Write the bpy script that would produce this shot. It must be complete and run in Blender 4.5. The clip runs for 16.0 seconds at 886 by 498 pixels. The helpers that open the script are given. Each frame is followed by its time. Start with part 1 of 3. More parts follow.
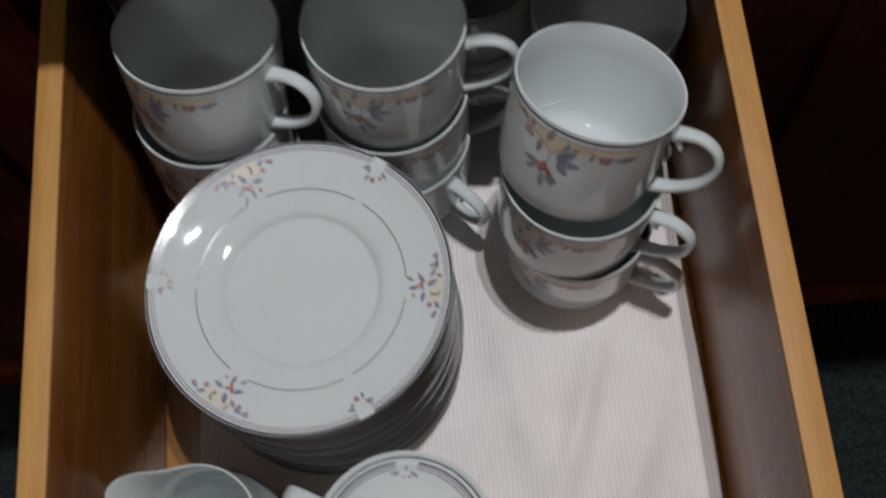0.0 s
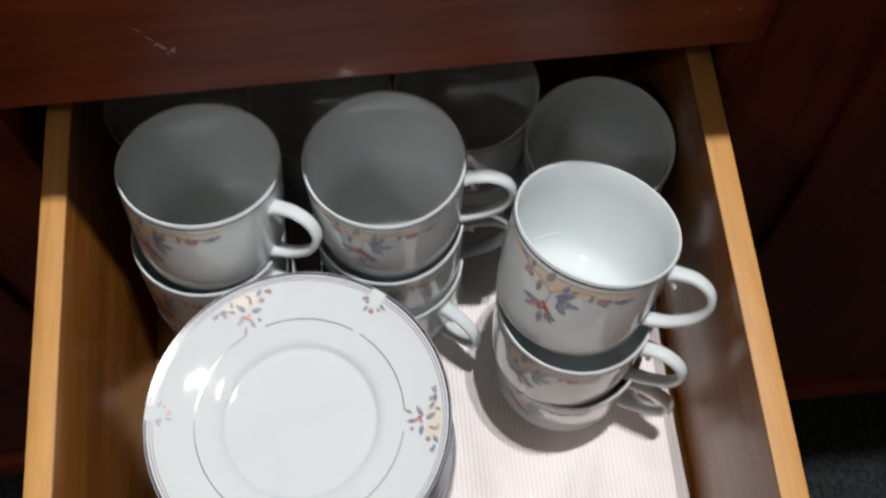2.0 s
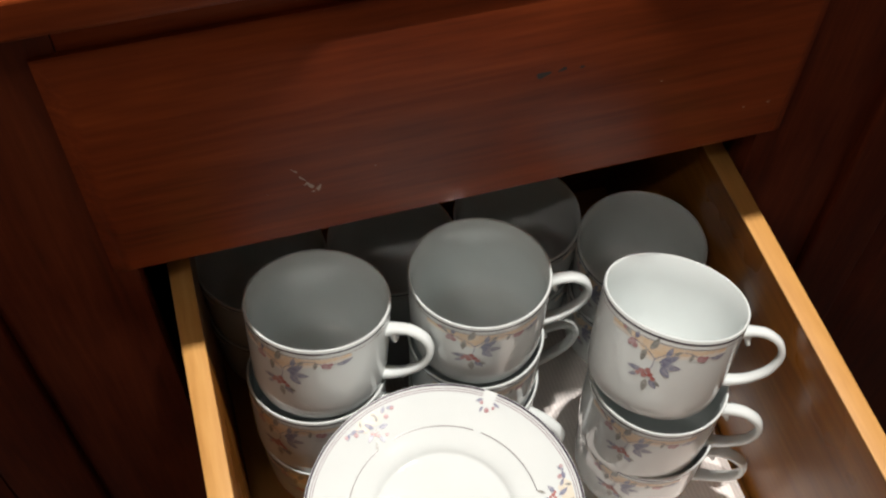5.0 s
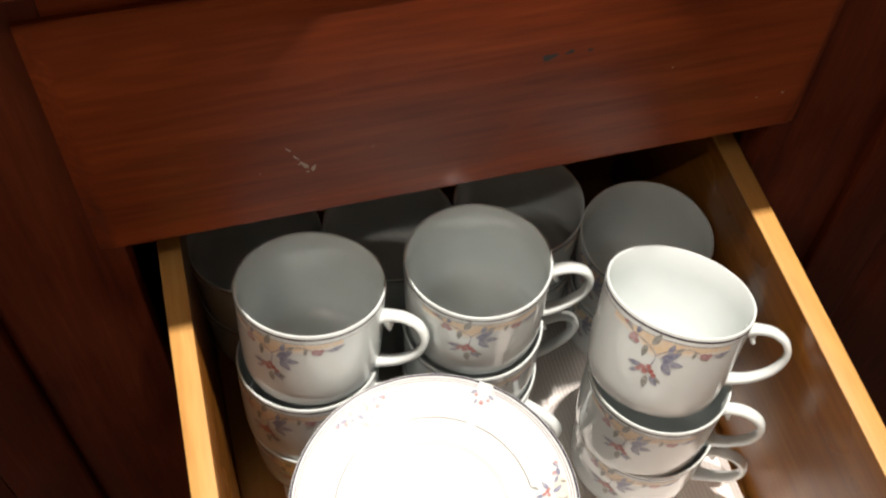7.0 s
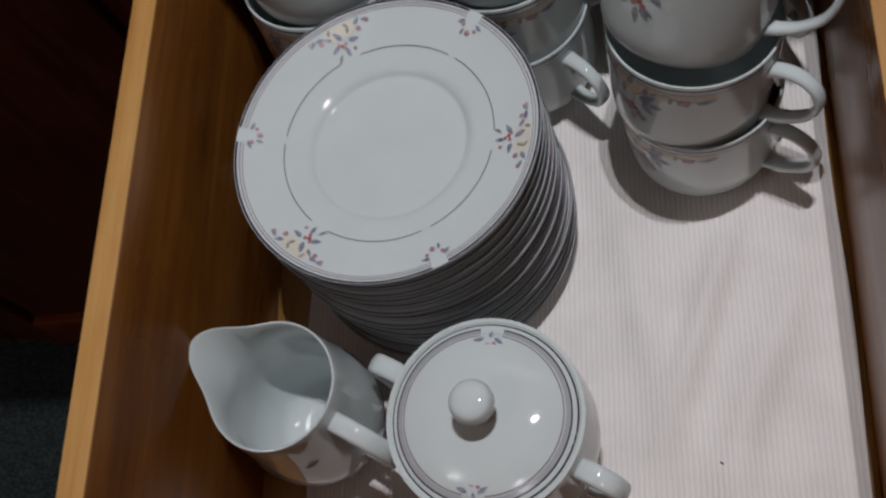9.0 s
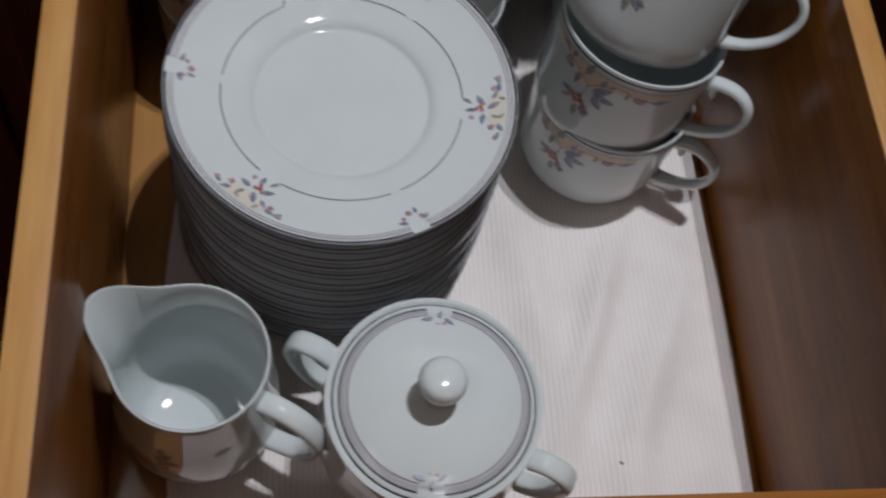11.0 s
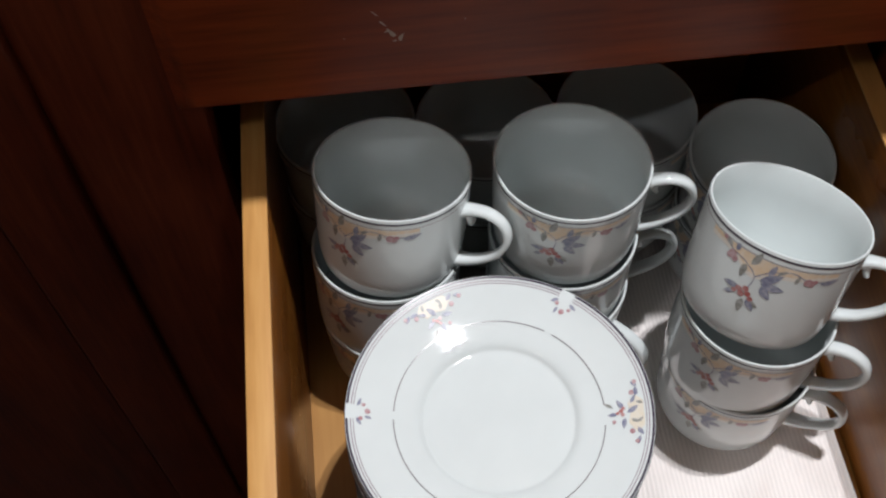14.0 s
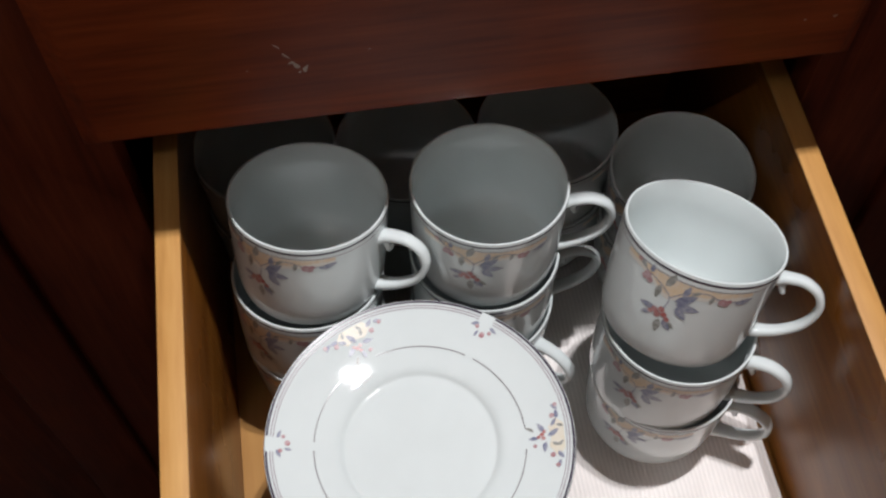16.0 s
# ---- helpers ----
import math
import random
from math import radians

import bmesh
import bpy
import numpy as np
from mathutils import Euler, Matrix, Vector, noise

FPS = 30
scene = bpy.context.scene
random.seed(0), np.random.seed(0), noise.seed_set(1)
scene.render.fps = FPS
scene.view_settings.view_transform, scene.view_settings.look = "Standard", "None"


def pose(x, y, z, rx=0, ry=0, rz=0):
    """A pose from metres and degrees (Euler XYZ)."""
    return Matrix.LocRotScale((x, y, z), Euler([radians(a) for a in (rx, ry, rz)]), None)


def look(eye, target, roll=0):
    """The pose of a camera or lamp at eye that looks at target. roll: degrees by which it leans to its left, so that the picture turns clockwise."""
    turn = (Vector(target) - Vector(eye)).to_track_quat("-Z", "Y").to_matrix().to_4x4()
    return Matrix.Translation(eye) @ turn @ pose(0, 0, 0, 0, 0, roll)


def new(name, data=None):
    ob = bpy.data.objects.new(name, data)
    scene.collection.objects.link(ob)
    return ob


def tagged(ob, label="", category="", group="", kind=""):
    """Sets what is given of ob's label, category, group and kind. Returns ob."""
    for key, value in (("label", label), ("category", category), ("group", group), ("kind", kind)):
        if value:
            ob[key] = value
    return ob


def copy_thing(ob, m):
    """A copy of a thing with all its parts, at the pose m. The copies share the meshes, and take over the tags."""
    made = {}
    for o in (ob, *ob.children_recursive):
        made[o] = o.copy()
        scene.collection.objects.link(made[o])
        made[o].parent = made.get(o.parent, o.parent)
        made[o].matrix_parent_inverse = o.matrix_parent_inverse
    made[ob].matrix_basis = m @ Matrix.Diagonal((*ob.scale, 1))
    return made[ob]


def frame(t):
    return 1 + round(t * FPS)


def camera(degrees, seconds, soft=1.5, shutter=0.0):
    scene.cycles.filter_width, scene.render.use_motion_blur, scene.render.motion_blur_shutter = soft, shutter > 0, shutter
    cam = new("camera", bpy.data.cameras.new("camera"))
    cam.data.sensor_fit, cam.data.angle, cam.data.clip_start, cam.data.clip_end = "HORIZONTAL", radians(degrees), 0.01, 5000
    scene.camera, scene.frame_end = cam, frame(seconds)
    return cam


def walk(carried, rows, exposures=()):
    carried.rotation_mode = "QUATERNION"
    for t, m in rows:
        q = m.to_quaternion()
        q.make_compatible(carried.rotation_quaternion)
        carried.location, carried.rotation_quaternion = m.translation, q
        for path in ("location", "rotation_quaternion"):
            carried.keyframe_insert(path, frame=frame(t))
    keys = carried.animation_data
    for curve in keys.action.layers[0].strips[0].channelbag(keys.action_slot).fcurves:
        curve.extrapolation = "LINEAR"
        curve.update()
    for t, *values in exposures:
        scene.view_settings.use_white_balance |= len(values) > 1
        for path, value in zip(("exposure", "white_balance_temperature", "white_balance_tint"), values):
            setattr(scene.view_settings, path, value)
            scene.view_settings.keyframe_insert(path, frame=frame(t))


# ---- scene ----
# Camera and its way over the open drawer; metres, origin at the drawer's liner.
cam = camera(44.0, 16.0, soft=2.3, shutter=0.8)
PATH = [
    (0, (0.0987, -0.2017, 0.6872), (0.0825, -0.0285, 0.2185), -10.78),
    (0.5, (0.0928, -0.1934, 0.6973), (0.0730, -0.0084, 0.2333), -11.11),
    (1, (0.0922, -0.1827, 0.7006), (0.0780, 0.0055, 0.2376), -9.67),
    (1.5, (0.0867, -0.1747, 0.7069), (0.0939, 0.0161, 0.2448), -3.72),
    (2, (0.0792, -0.1666, 0.7115), (0.0859, 0.0305, 0.2520), -3.51),
    (2.5, (0.0663, -0.1949, 0.7084), (0.0434, 0.0332, 0.2641), -11.17),
    (3, (0.0504, -0.1769, 0.7242), (0.0175, 0.0424, 0.2761), -14.88),
    (3.5, (0.0051, -0.2041, 0.7345), (0.0144, 0.0376, 0.2968), -7.78),
    (4, (-0.0656, -0.2365, 0.7328), (0.0043, 0.0278, 0.3142), 0.90),
    (4.5, (-0.0733, -0.2421, 0.7445), (0.0079, 0.0298, 0.3328), 1.09),
    (4.7, (-0.0765, -0.2402, 0.7496), (0.0080, 0.0322, 0.3389), 1.54),
    (7, (-0.0690, -0.2255, 0.7325), (0.0131, 0.0420, 0.3181), 3.15),
    (7.5, (-0.0610, -0.2288, 0.7078), (0.0082, 0.0321, 0.2868), 2.44),
    (8, (0.0258, -0.2959, 0.6564), (0.0164, -0.0191, 0.2402), -9.24),
    (8.5, (0.1346, -0.2803, 0.6450), (0.0391, -0.0769, 0.1984), -27.85),
    (8.7, (0.1713, -0.2783, 0.6286), (0.0435, -0.0878, 0.1843), -35.93),
    (10.8, (-0.0153, -0.3098, 0.5717), (0.0387, -0.0857, 0.1281), 12.31),
    (11, (-0.0331, -0.3017, 0.5667), (0.0451, -0.0864, 0.1223), 18.29),
    (11.5, (-0.0216, -0.2836, 0.5717), (0.0656, -0.0939, 0.1173), 22.83),
    (12, (0.0427, -0.2368, 0.5979), (0.0869, -0.0750, 0.1268), 14.91),
    (12.5, (0.0155, -0.2177, 0.6379), (0.0694, -0.0195, 0.1821), 14.31),
    (13, (-0.0088, -0.2409, 0.6671), (0.0255, 0.0159, 0.2395), 4.51),
    (13.5, (-0.0379, -0.2469, 0.6799), (-0.0196, 0.0221, 0.2588), -0.76),
    (14, (-0.0468, -0.2379, 0.6830), (-0.0241, 0.0222, 0.2566), -1.69),
    (14.5, (-0.0388, -0.2281, 0.6858), (-0.0136, 0.0250, 0.2553), -2.17),
    (15, (-0.0292, -0.2213, 0.6899), (-0.0018, 0.0282, 0.2574), -1.99),
    (15.5, (-0.0242, -0.2207, 0.6904), (0.0090, 0.0301, 0.2591), -0.97),
    (16, (-0.0171, -0.2211, 0.6908), (0.0201, 0.0319, 0.2611), -0.39),
]
EXPOSURES = [
    (0, -0.52, 5600, 10), (0.5, -0.15, 5600, 10), (1, 0.03, 5600, 10), (1.5, 0.22, 5620, 10), (2, 0.34, 5700, 10), (2.6, 0.4, 5800, 10), (3, 0.82, 5920, 10), (3.5, 0.74, 5880, 10), (4.2, 0.78, 5950, 10), (4.6, 0.70, 6080, 10), (7, 1.20, 6450, 10), (7.9, 1.14, 6450, 10),
    (8.5, -0.12, 5750, 10), (8.7, -0.58, 5580, 10), (10.8, -0.45, 5450, 10), (11.6, -0.50, 5450, 10), (12.0, -0.78, 5470, 10), (12.3, -0.78, 5480, 10), (12.7, -0.40, 5550, 10), (13.3, 0.40, 5680, 10), (14, 0.38, 5650, 10), (16, 0.36, 5700, 10),
]
walk(cam, [(t, look(eye, target, roll)) for t, eye, target, roll in PATH], EXPOSURES)

# World, lamps and exposure.
world = bpy.data.worlds.new("room_dusk")
world.use_nodes = True
scene.world = world
world.node_tree.nodes["Background"].inputs[0].default_value = (0.9, 0.85, 0.8, 1)
world.node_tree.nodes["Background"].inputs[1].default_value = 0.02


def lamp(name, place, target, watts, size, colour):
    data = bpy.data.lights.new(name, "AREA")
    data.shape, data.size, data.energy, data.color = "DISK", size, watts, colour
    ob = new(name, data)
    ob.matrix_world = look(place, target)
    return ob


WARM = (1.0, 0.90, 0.80)
lamp("ceiling_bulb", (0.270, 0.158, 1.72), (0.03, 0.0, 0.0), 12.0, 0.020, WARM)
lamp("ceiling_bulb", (0.335, 0.174, 1.72), (0.03, 0.0, 0.0), 12.0, 0.020, WARM)
# Two unseen point lamps at front left, added to fill in the shaded china.
fill_light = bpy.data.lights.new("room_fill", "POINT")
fill_light.energy, fill_light.shadow_soft_size, fill_light.color = 2.9, 0.012, WARM
new("room_fill", fill_light).matrix_world = pose(-0.86, -0.66, 1.68)
new("room_fill", fill_light).matrix_world = pose(-0.74, -0.64, 1.68)


# ---------------------------------------------------------------- materials
def material(name, rough=0.5, metal=0.0, spec=0.5, coat=0.0):
    m = bpy.data.materials.new(name)
    m.use_nodes = True
    b = m.node_tree.nodes["Principled BSDF"]
    b.inputs["Roughness"].default_value = rough
    b.inputs["Metallic"].default_value = metal
    b.inputs["Specular IOR Level"].default_value = spec
    b.inputs["Coat Weight"].default_value = coat
    b.inputs["Coat Roughness"].default_value = 0.12
    return m, m.node_tree.nodes, m.node_tree.links, b


def ramp(nodes, stops):
    r = nodes.new("ShaderNodeValToRGB")
    while len(r.color_ramp.elements) < len(stops):
        r.color_ramp.elements.new(0.5)
    for e, (p, c) in zip(r.color_ramp.elements, stops):
        e.position, e.color = p, (*c, 1)
    return r


def wood(name, dark, mid, light, along, rough=0.4, coat=0.0, scale=1.0, bump=0.15, spec=0.3):
    """Grain that runs along one axis of the object's own space."""
    m, n, l, b = material(name, rough, spec=spec, coat=coat)
    tc = n.new("ShaderNodeTexCoord")
    mp = n.new("ShaderNodeMapping")
    s = [42.0 * scale] * 3
    s["xyz".index(along)] = 3.0 * scale
    mp.inputs["Scale"].default_value = s
    l.new(tc.outputs["Object"], mp.inputs[0])
    big = n.new("ShaderNodeTexNoise")
    big.inputs["Scale"].default_value, big.inputs["Detail"].default_value = 1.0, 5.0
    big.inputs["Distortion"].default_value = 0.8
    l.new(mp.outputs[0], big.inputs["Vector"])
    fine = n.new("ShaderNodeTexNoise")
    fine.inputs["Scale"].default_value, fine.inputs["Detail"].default_value = 7.0, 8.0
    l.new(mp.outputs[0], fine.inputs["Vector"])
    blot = n.new("ShaderNodeTexNoise")
    blot.inputs["Scale"].default_value, blot.inputs["Detail"].default_value = 9.0, 3.0
    l.new(tc.outputs["Object"], blot.inputs["Vector"])
    mix = n.new("ShaderNodeMix")
    mix.inputs[0].default_value = 0.4
    l.new(big.outputs[0], mix.inputs[2])
    l.new(fine.outputs[0], mix.inputs[3])
    mix2 = n.new("ShaderNodeMix")
    mix2.inputs[0].default_value = 0.25
    l.new(mix.outputs[0], mix2.inputs[2])
    l.new(blot.outputs[0], mix2.inputs[3])
    r = ramp(n, [(0.32, dark), (0.5, mid), (0.68, light)])
    l.new(mix2.outputs[0], r.inputs[0])
    l.new(r.outputs[0], b.inputs["Base Color"])
    rr = n.new("ShaderNodeMapRange")
    rr.inputs[3].default_value, rr.inputs[4].default_value = rough - 0.1, rough + 0.15
    l.new(blot.outputs[0], rr.inputs[0])
    l.new(rr.outputs[0], b.inputs["Roughness"])
    bp = n.new("ShaderNodeBump")
    bp.inputs["Strength"].default_value, bp.inputs["Distance"].default_value = bump, 0.0006
    l.new(fine.outputs[0], bp.inputs["Height"])
    l.new(bp.outputs[0], b.inputs["Normal"])
    return m


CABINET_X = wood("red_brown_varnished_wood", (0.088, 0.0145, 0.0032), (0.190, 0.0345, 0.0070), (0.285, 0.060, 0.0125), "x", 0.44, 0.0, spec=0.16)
# Same wood darkened: shade on the uprights and doors is mixed into its colour.
CABINET_Z = wood("red_brown_varnished_wood_upright_shaded", (0.042, 0.0078, 0.0028), (0.105, 0.0200, 0.0066), (0.165, 0.036, 0.0115), "z", 0.44, 0.0, spec=0.16)
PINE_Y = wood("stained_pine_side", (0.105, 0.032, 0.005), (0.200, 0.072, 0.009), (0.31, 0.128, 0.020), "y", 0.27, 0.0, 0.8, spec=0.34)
PINE_X = wood("stained_pine_cross", (0.150, 0.050, 0.007), (0.25, 0.092, 0.013), (0.345, 0.145, 0.026), "x", 0.26, 0.0, 0.8, spec=0.34)
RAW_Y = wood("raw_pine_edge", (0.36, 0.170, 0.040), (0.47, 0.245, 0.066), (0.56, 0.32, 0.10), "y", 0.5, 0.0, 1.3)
PLY = wood("plywood_bottom", (0.26, 0.115, 0.022), (0.36, 0.175, 0.038), (0.45, 0.24, 0.06), "y", 0.42, 0.08, 0.6)


def porcelain(name, colour):
    m, n, l, b = material(name, 0.035, spec=0.6)
    tc = n.new("ShaderNodeTexCoord")
    t = n.new("ShaderNodeTexNoise")
    t.inputs["Scale"].default_value, t.inputs["Detail"].default_value = 35.0, 4.0
    l.new(tc.outputs["Object"], t.inputs["Vector"])
    r = ramp(n, [(0.3, tuple(c * 0.96 for c in colour)), (0.7, colour)])
    l.new(t.outputs[0], r.inputs[0])
    l.new(r.outputs[0], b.inputs["Base Color"])
    w = n.new("ShaderNodeTexNoise")
    w.inputs["Scale"].default_value = 60.0
    l.new(tc.outputs["Object"], w.inputs["Vector"])
    bp = n.new("ShaderNodeBump")
    bp.inputs["Strength"].default_value, bp.inputs["Distance"].default_value = 0.02, 0.0006
    l.new(w.outputs[0], bp.inputs["Height"])
    l.new(bp.outputs[0], b.inputs["Normal"])
    b.inputs["Subsurface Weight"].default_value = 0.0
    return m


CHINA = porcelain("glazed_white_china", (0.640, 0.690, 0.688))


def paint(name, colour, rough=0.38):
    m, n, l, b = material(name, rough)
    tc = n.new("ShaderNodeTexCoord")
    t = n.new("ShaderNodeTexNoise")
    t.inputs["Scale"].default_value, t.inputs["Detail"].default_value = 420.0, 3.0
    l.new(tc.outputs["Object"], t.inputs["Vector"])
    pale = tuple(min(1.0, c * 0.55 + 0.30) for c in colour)
    r = ramp(n, [(0.35, colour), (0.72, pale)])
    l.new(t.outputs[0], r.inputs[0])
    l.new(r.outputs[0], b.inputs["Base Color"])
    return m


PATCH = paint("pale_yellow_glaze", (0.64, 0.59, 0.47))
YELLOW = paint("peach_yellow_glaze", (0.66, 0.52, 0.34))
PEACH = paint("faded_peach_glaze", (0.655, 0.62, 0.545))
BLUE = paint("slate_blue_glaze", (0.150, 0.165, 0.255))
GREEN = paint("grey_green_glaze", (0.17, 0.175, 0.150))
RED = paint("coral_red_glaze", (0.34, 0.085, 0.075))
PINK = paint("dusty_pink_glaze", (0.33, 0.15, 0.165))
LINE, _n, _l, _b = material("dark_plum_line", 0.2)
_b.inputs["Base Color"].default_value = (0.055, 0.045, 0.065, 1)
PLUM, _n, _l, _b = material("plum_grey_edge_shade", 0.12)
_b.inputs["Base Color"].default_value = (0.105, 0.085, 0.105, 1)
MAUVE, _n, _l, _b = material("thin_mauve_line", 0.2)
_b.inputs["Base Color"].default_value = (0.27, 0.22, 0.25, 1)


GREY, _n, _l, _b = material("fine_grey_line", 0.2)
_b.inputs["Base Color"].default_value = (0.16, 0.145, 0.155, 1)
PALE, _n, _l, _b = material("pale_grey_band", 0.15)
_b.inputs["Base Color"].default_value = (0.40, 0.41, 0.43, 1)


def cloth_material():
    m, n, l, b = material("ribbed_white_cotton", 0.92, spec=0.2)
    tc = n.new("ShaderNodeTexCoord")
    w = n.new("ShaderNodeTexWave")
    w.wave_type, w.bands_direction = "BANDS", "X"
    w.inputs["Scale"].default_value, w.inputs["Distortion"].default_value = 105.0, 0.7
    w.inputs["Detail"].default_value, w.inputs["Detail Scale"].default_value = 2.0, 1.5
    l.new(tc.outputs["Object"], w.inputs["Vector"])
    t = n.new("ShaderNodeTexNoise")
    t.inputs["Scale"].default_value, t.inputs["Detail"].default_value = 22.0, 5.0
    l.new(tc.outputs["Object"], t.inputs["Vector"])
    f = n.new("ShaderNodeTexNoise")
    f.inputs["Scale"].default_value, f.inputs["Detail"].default_value = 900.0, 2.0
    l.new(tc.outputs["Object"], f.inputs["Vector"])
    r = ramp(n, [(0.3, (0.83, 0.785, 0.755)), (0.6, (0.90, 0.86, 0.83))])
    l.new(t.outputs[0], r.inputs[0])
    rib = n.new("ShaderNodeMix")
    rib.data_type, rib.blend_type = "RGBA", "MULTIPLY"
    rib.inputs[0].default_value = 0.10
    l.new(r.outputs[0], rib.inputs[6])
    l.new(w.outputs[0], rib.inputs[7])
    l.new(rib.outputs[2], b.inputs["Base Color"])
    add = n.new("ShaderNodeMath")
    add.operation = "ADD"
    l.new(w.outputs[1], add.inputs[0])
    l.new(f.outputs[0], add.inputs[1])
    bp = n.new("ShaderNodeBump")
    bp.inputs["Strength"].default_value, bp.inputs["Distance"].default_value = 0.36, 0.0007
    l.new(add.outputs[0], bp.inputs["Height"])
    l.new(bp.outputs[0], b.inputs["Normal"])
    return m


CLOTH = cloth_material()


def speckled(name, a, c, scale, rough=0.9):
    m, n, l, b = material(name, rough, spec=0.25)
    tc = n.new("ShaderNodeTexCoord")
    t = n.new("ShaderNodeTexNoise")
    t.inputs["Scale"].default_value, t.inputs["Detail"].default_value = scale, 6.0
    l.new(tc.outputs["Object"], t.inputs["Vector"])
    r = ramp(n, [(0.35, a), (0.65, c)])
    l.new(t.outputs[0], r.inputs[0])
    l.new(r.outputs[0], b.inputs["Base Color"])
    bp = n.new("ShaderNodeBump")
    bp.inputs["Strength"].default_value, bp.inputs["Distance"].default_value = 0.3, 0.003
    l.new(t.outputs[0], bp.inputs["Height"])
    l.new(bp.outputs[0], b.inputs["Normal"])
    return m


CARPET = speckled("dark_grey_green_carpet", (0.012, 0.016, 0.017), (0.040, 0.050, 0.050), 240.0)
WALL = speckled("beige_wall_paint", (0.42, 0.37, 0.31), (0.47, 0.42, 0.35), 40.0)
CEIL = speckled("white_ceiling_paint", (0.60, 0.57, 0.53), (0.66, 0.63, 0.59), 40.0)
DUST, _n, _l, _b = material("pale_scuff", 0.8)
_b.inputs["Base Color"].default_value = (0.42, 0.33, 0.27, 1)
KNOT, _n, _l, _b = material("dark_knot", 0.5)
_b.inputs["Base Color"].default_value = (0.012, 0.006, 0.005, 1)


# ---------------------------------------------------------------- mesh helpers
def thing(name, m, label, category, group="", kind=""):
    ob = new(name)
    ob.empty_display_size = 0.02
    ob.matrix_basis = m
    return tagged(ob, label, category, group, kind)


def part(name, bm, mat, parent=None, label="", smooth=True):
    me = bpy.data.meshes.new(name)
    bmesh.ops.recalc_face_normals(bm, faces=bm.faces)
    bm.to_mesh(me)
    bm.free()
    me.materials.append(mat)
    if smooth:
        for p in me.polygons:
            p.use_smooth = True
        me.set_sharp_from_angle(angle=radians(50))
    ob = new(name, me)
    ob.parent = parent
    return tagged(ob, label)


def box(x0, x1, y0, y1, z0, z1, bevel=0.001, seg=2):
    bm = bmesh.new()
    bmesh.ops.create_cube(bm, size=1)
    for v in bm.verts:
        v.co = ((x0 + x1) / 2 + v.co.x * (x1 - x0), (y0 + y1) / 2 + v.co.y * (y1 - y0), (z0 + z1) / 2 + v.co.z * (z1 - z0))
    if bevel:
        bmesh.ops.bevel(bm, geom=list(bm.edges), offset=bevel, segments=seg, profile=0.6, affect="EDGES")
    return bm


def smooth_profile(points, per=4):
    """A Catmull-Rom line through (r, z) points."""
    p = [Vector(q) for q in points]
    p = [p[0] * 2 - p[1], *p, p[-1] * 2 - p[-2]]
    out = []
    for a, b, c, d in zip(p, p[1:], p[2:], p[3:]):
        for k in range(per):
            t = k / per
            out.append(0.5 * (2 * b + (c - a) * t + (2 * a - 5 * b + 4 * c - d) * t * t + (3 * b - a - 3 * c + d) * t ** 3))
    out.append(p[-2])
    return [(max(v.x, 0.0), v.y) for v in out]


def lathe(profile, seg=64, warp=None):
    """Turns (r, z) points round the z axis; warp(r, z, angle) may move a ring's point."""
    bm = bmesh.new()
    rings = []
    for r, z in profile:
        if r < 1e-5:
            rings.append([bm.verts.new((0, 0, z))])
            continue
        ring = []
        for k in range(seg):
            a = 2 * math.pi * k / seg
            rr, zz = warp(r, z, a) if warp else (r, z)
            ring.append(bm.verts.new((rr * math.cos(a), rr * math.sin(a), zz)))
        rings.append(ring)
    for a, b in zip(rings, rings[1:]):
        for k in range(seg):
            j = (k + 1) % seg
            if len(a) == 1:
                bm.faces.new((a[0], b[k], b[j]))
            elif len(b) == 1:
                bm.faces.new((a[k], b[0], a[j]))
            else:
                bm.faces.new((a[k], b[k], b[j], a[j]))
    return bm


def strap(points, widths, thick, seg=10):
    """A handle: an oval section swept along a line that lies in the xz plane."""
    bm = bmesh.new()
    p = [Vector(q) for q in points]
    rings = []
    for i, c in enumerate(p):
        way = (p[min(i + 1, len(p) - 1)] - p[max(i - 1, 0)]).normalized()
        side = Vector((0, 1, 0))
        up = way.cross(side)
        w, h = widths[i], thick[i]
        ring = []
        for k in range(seg):
            a = 2 * math.pi * k / seg
            ca, sa = math.cos(a), math.sin(a)
            ca = math.copysign(abs(ca) ** 0.75, ca)
            sa = math.copysign(abs(sa) ** 0.75, sa)
            ring.append(bm.verts.new(c + side * (ca * w) + up * (sa * h)))
        rings.append(ring)
    for a, b in zip(rings, rings[1:]):
        for k in range(seg):
            bm.faces.new((a[k], a[(k + 1) % seg], b[(k + 1) % seg], b[k]))
    bm.faces.new(rings[0])
    bm.faces.new(rings[-1][::-1])
    return bm


def loop_line(points, per=6):
    return [Vector((x, 0, z)) for x, z in _open_spline(points, per)]


def _open_spline(points, per):
    p = [Vector(q) for q in points]
    p = [p[0] * 2 - p[1], *p, p[-1] * 2 - p[-2]]
    out = []
    for a, b, c, d in zip(p, p[1:], p[2:], p[3:]):
        for k in range(per):
            t = k / per
            v = 0.5 * (2 * b + (c - a) * t + (2 * a - 5 * b + 4 * c - d) * t * t + (3 * b - a - 3 * c + d) * t ** 3)
            out.append((v.x, v.y))
    out.append((p[-2].x, p[-2].y))
    return out


def radius_at(profile, z):
    for (r0, z0), (r1, z1) in zip(profile, profile[1:]):
        if z0 <= z <= z1 and z1 > z0:
            return r0 + (r1 - r0) * (z - z0) / (z1 - z0)
    return profile[-1][0]


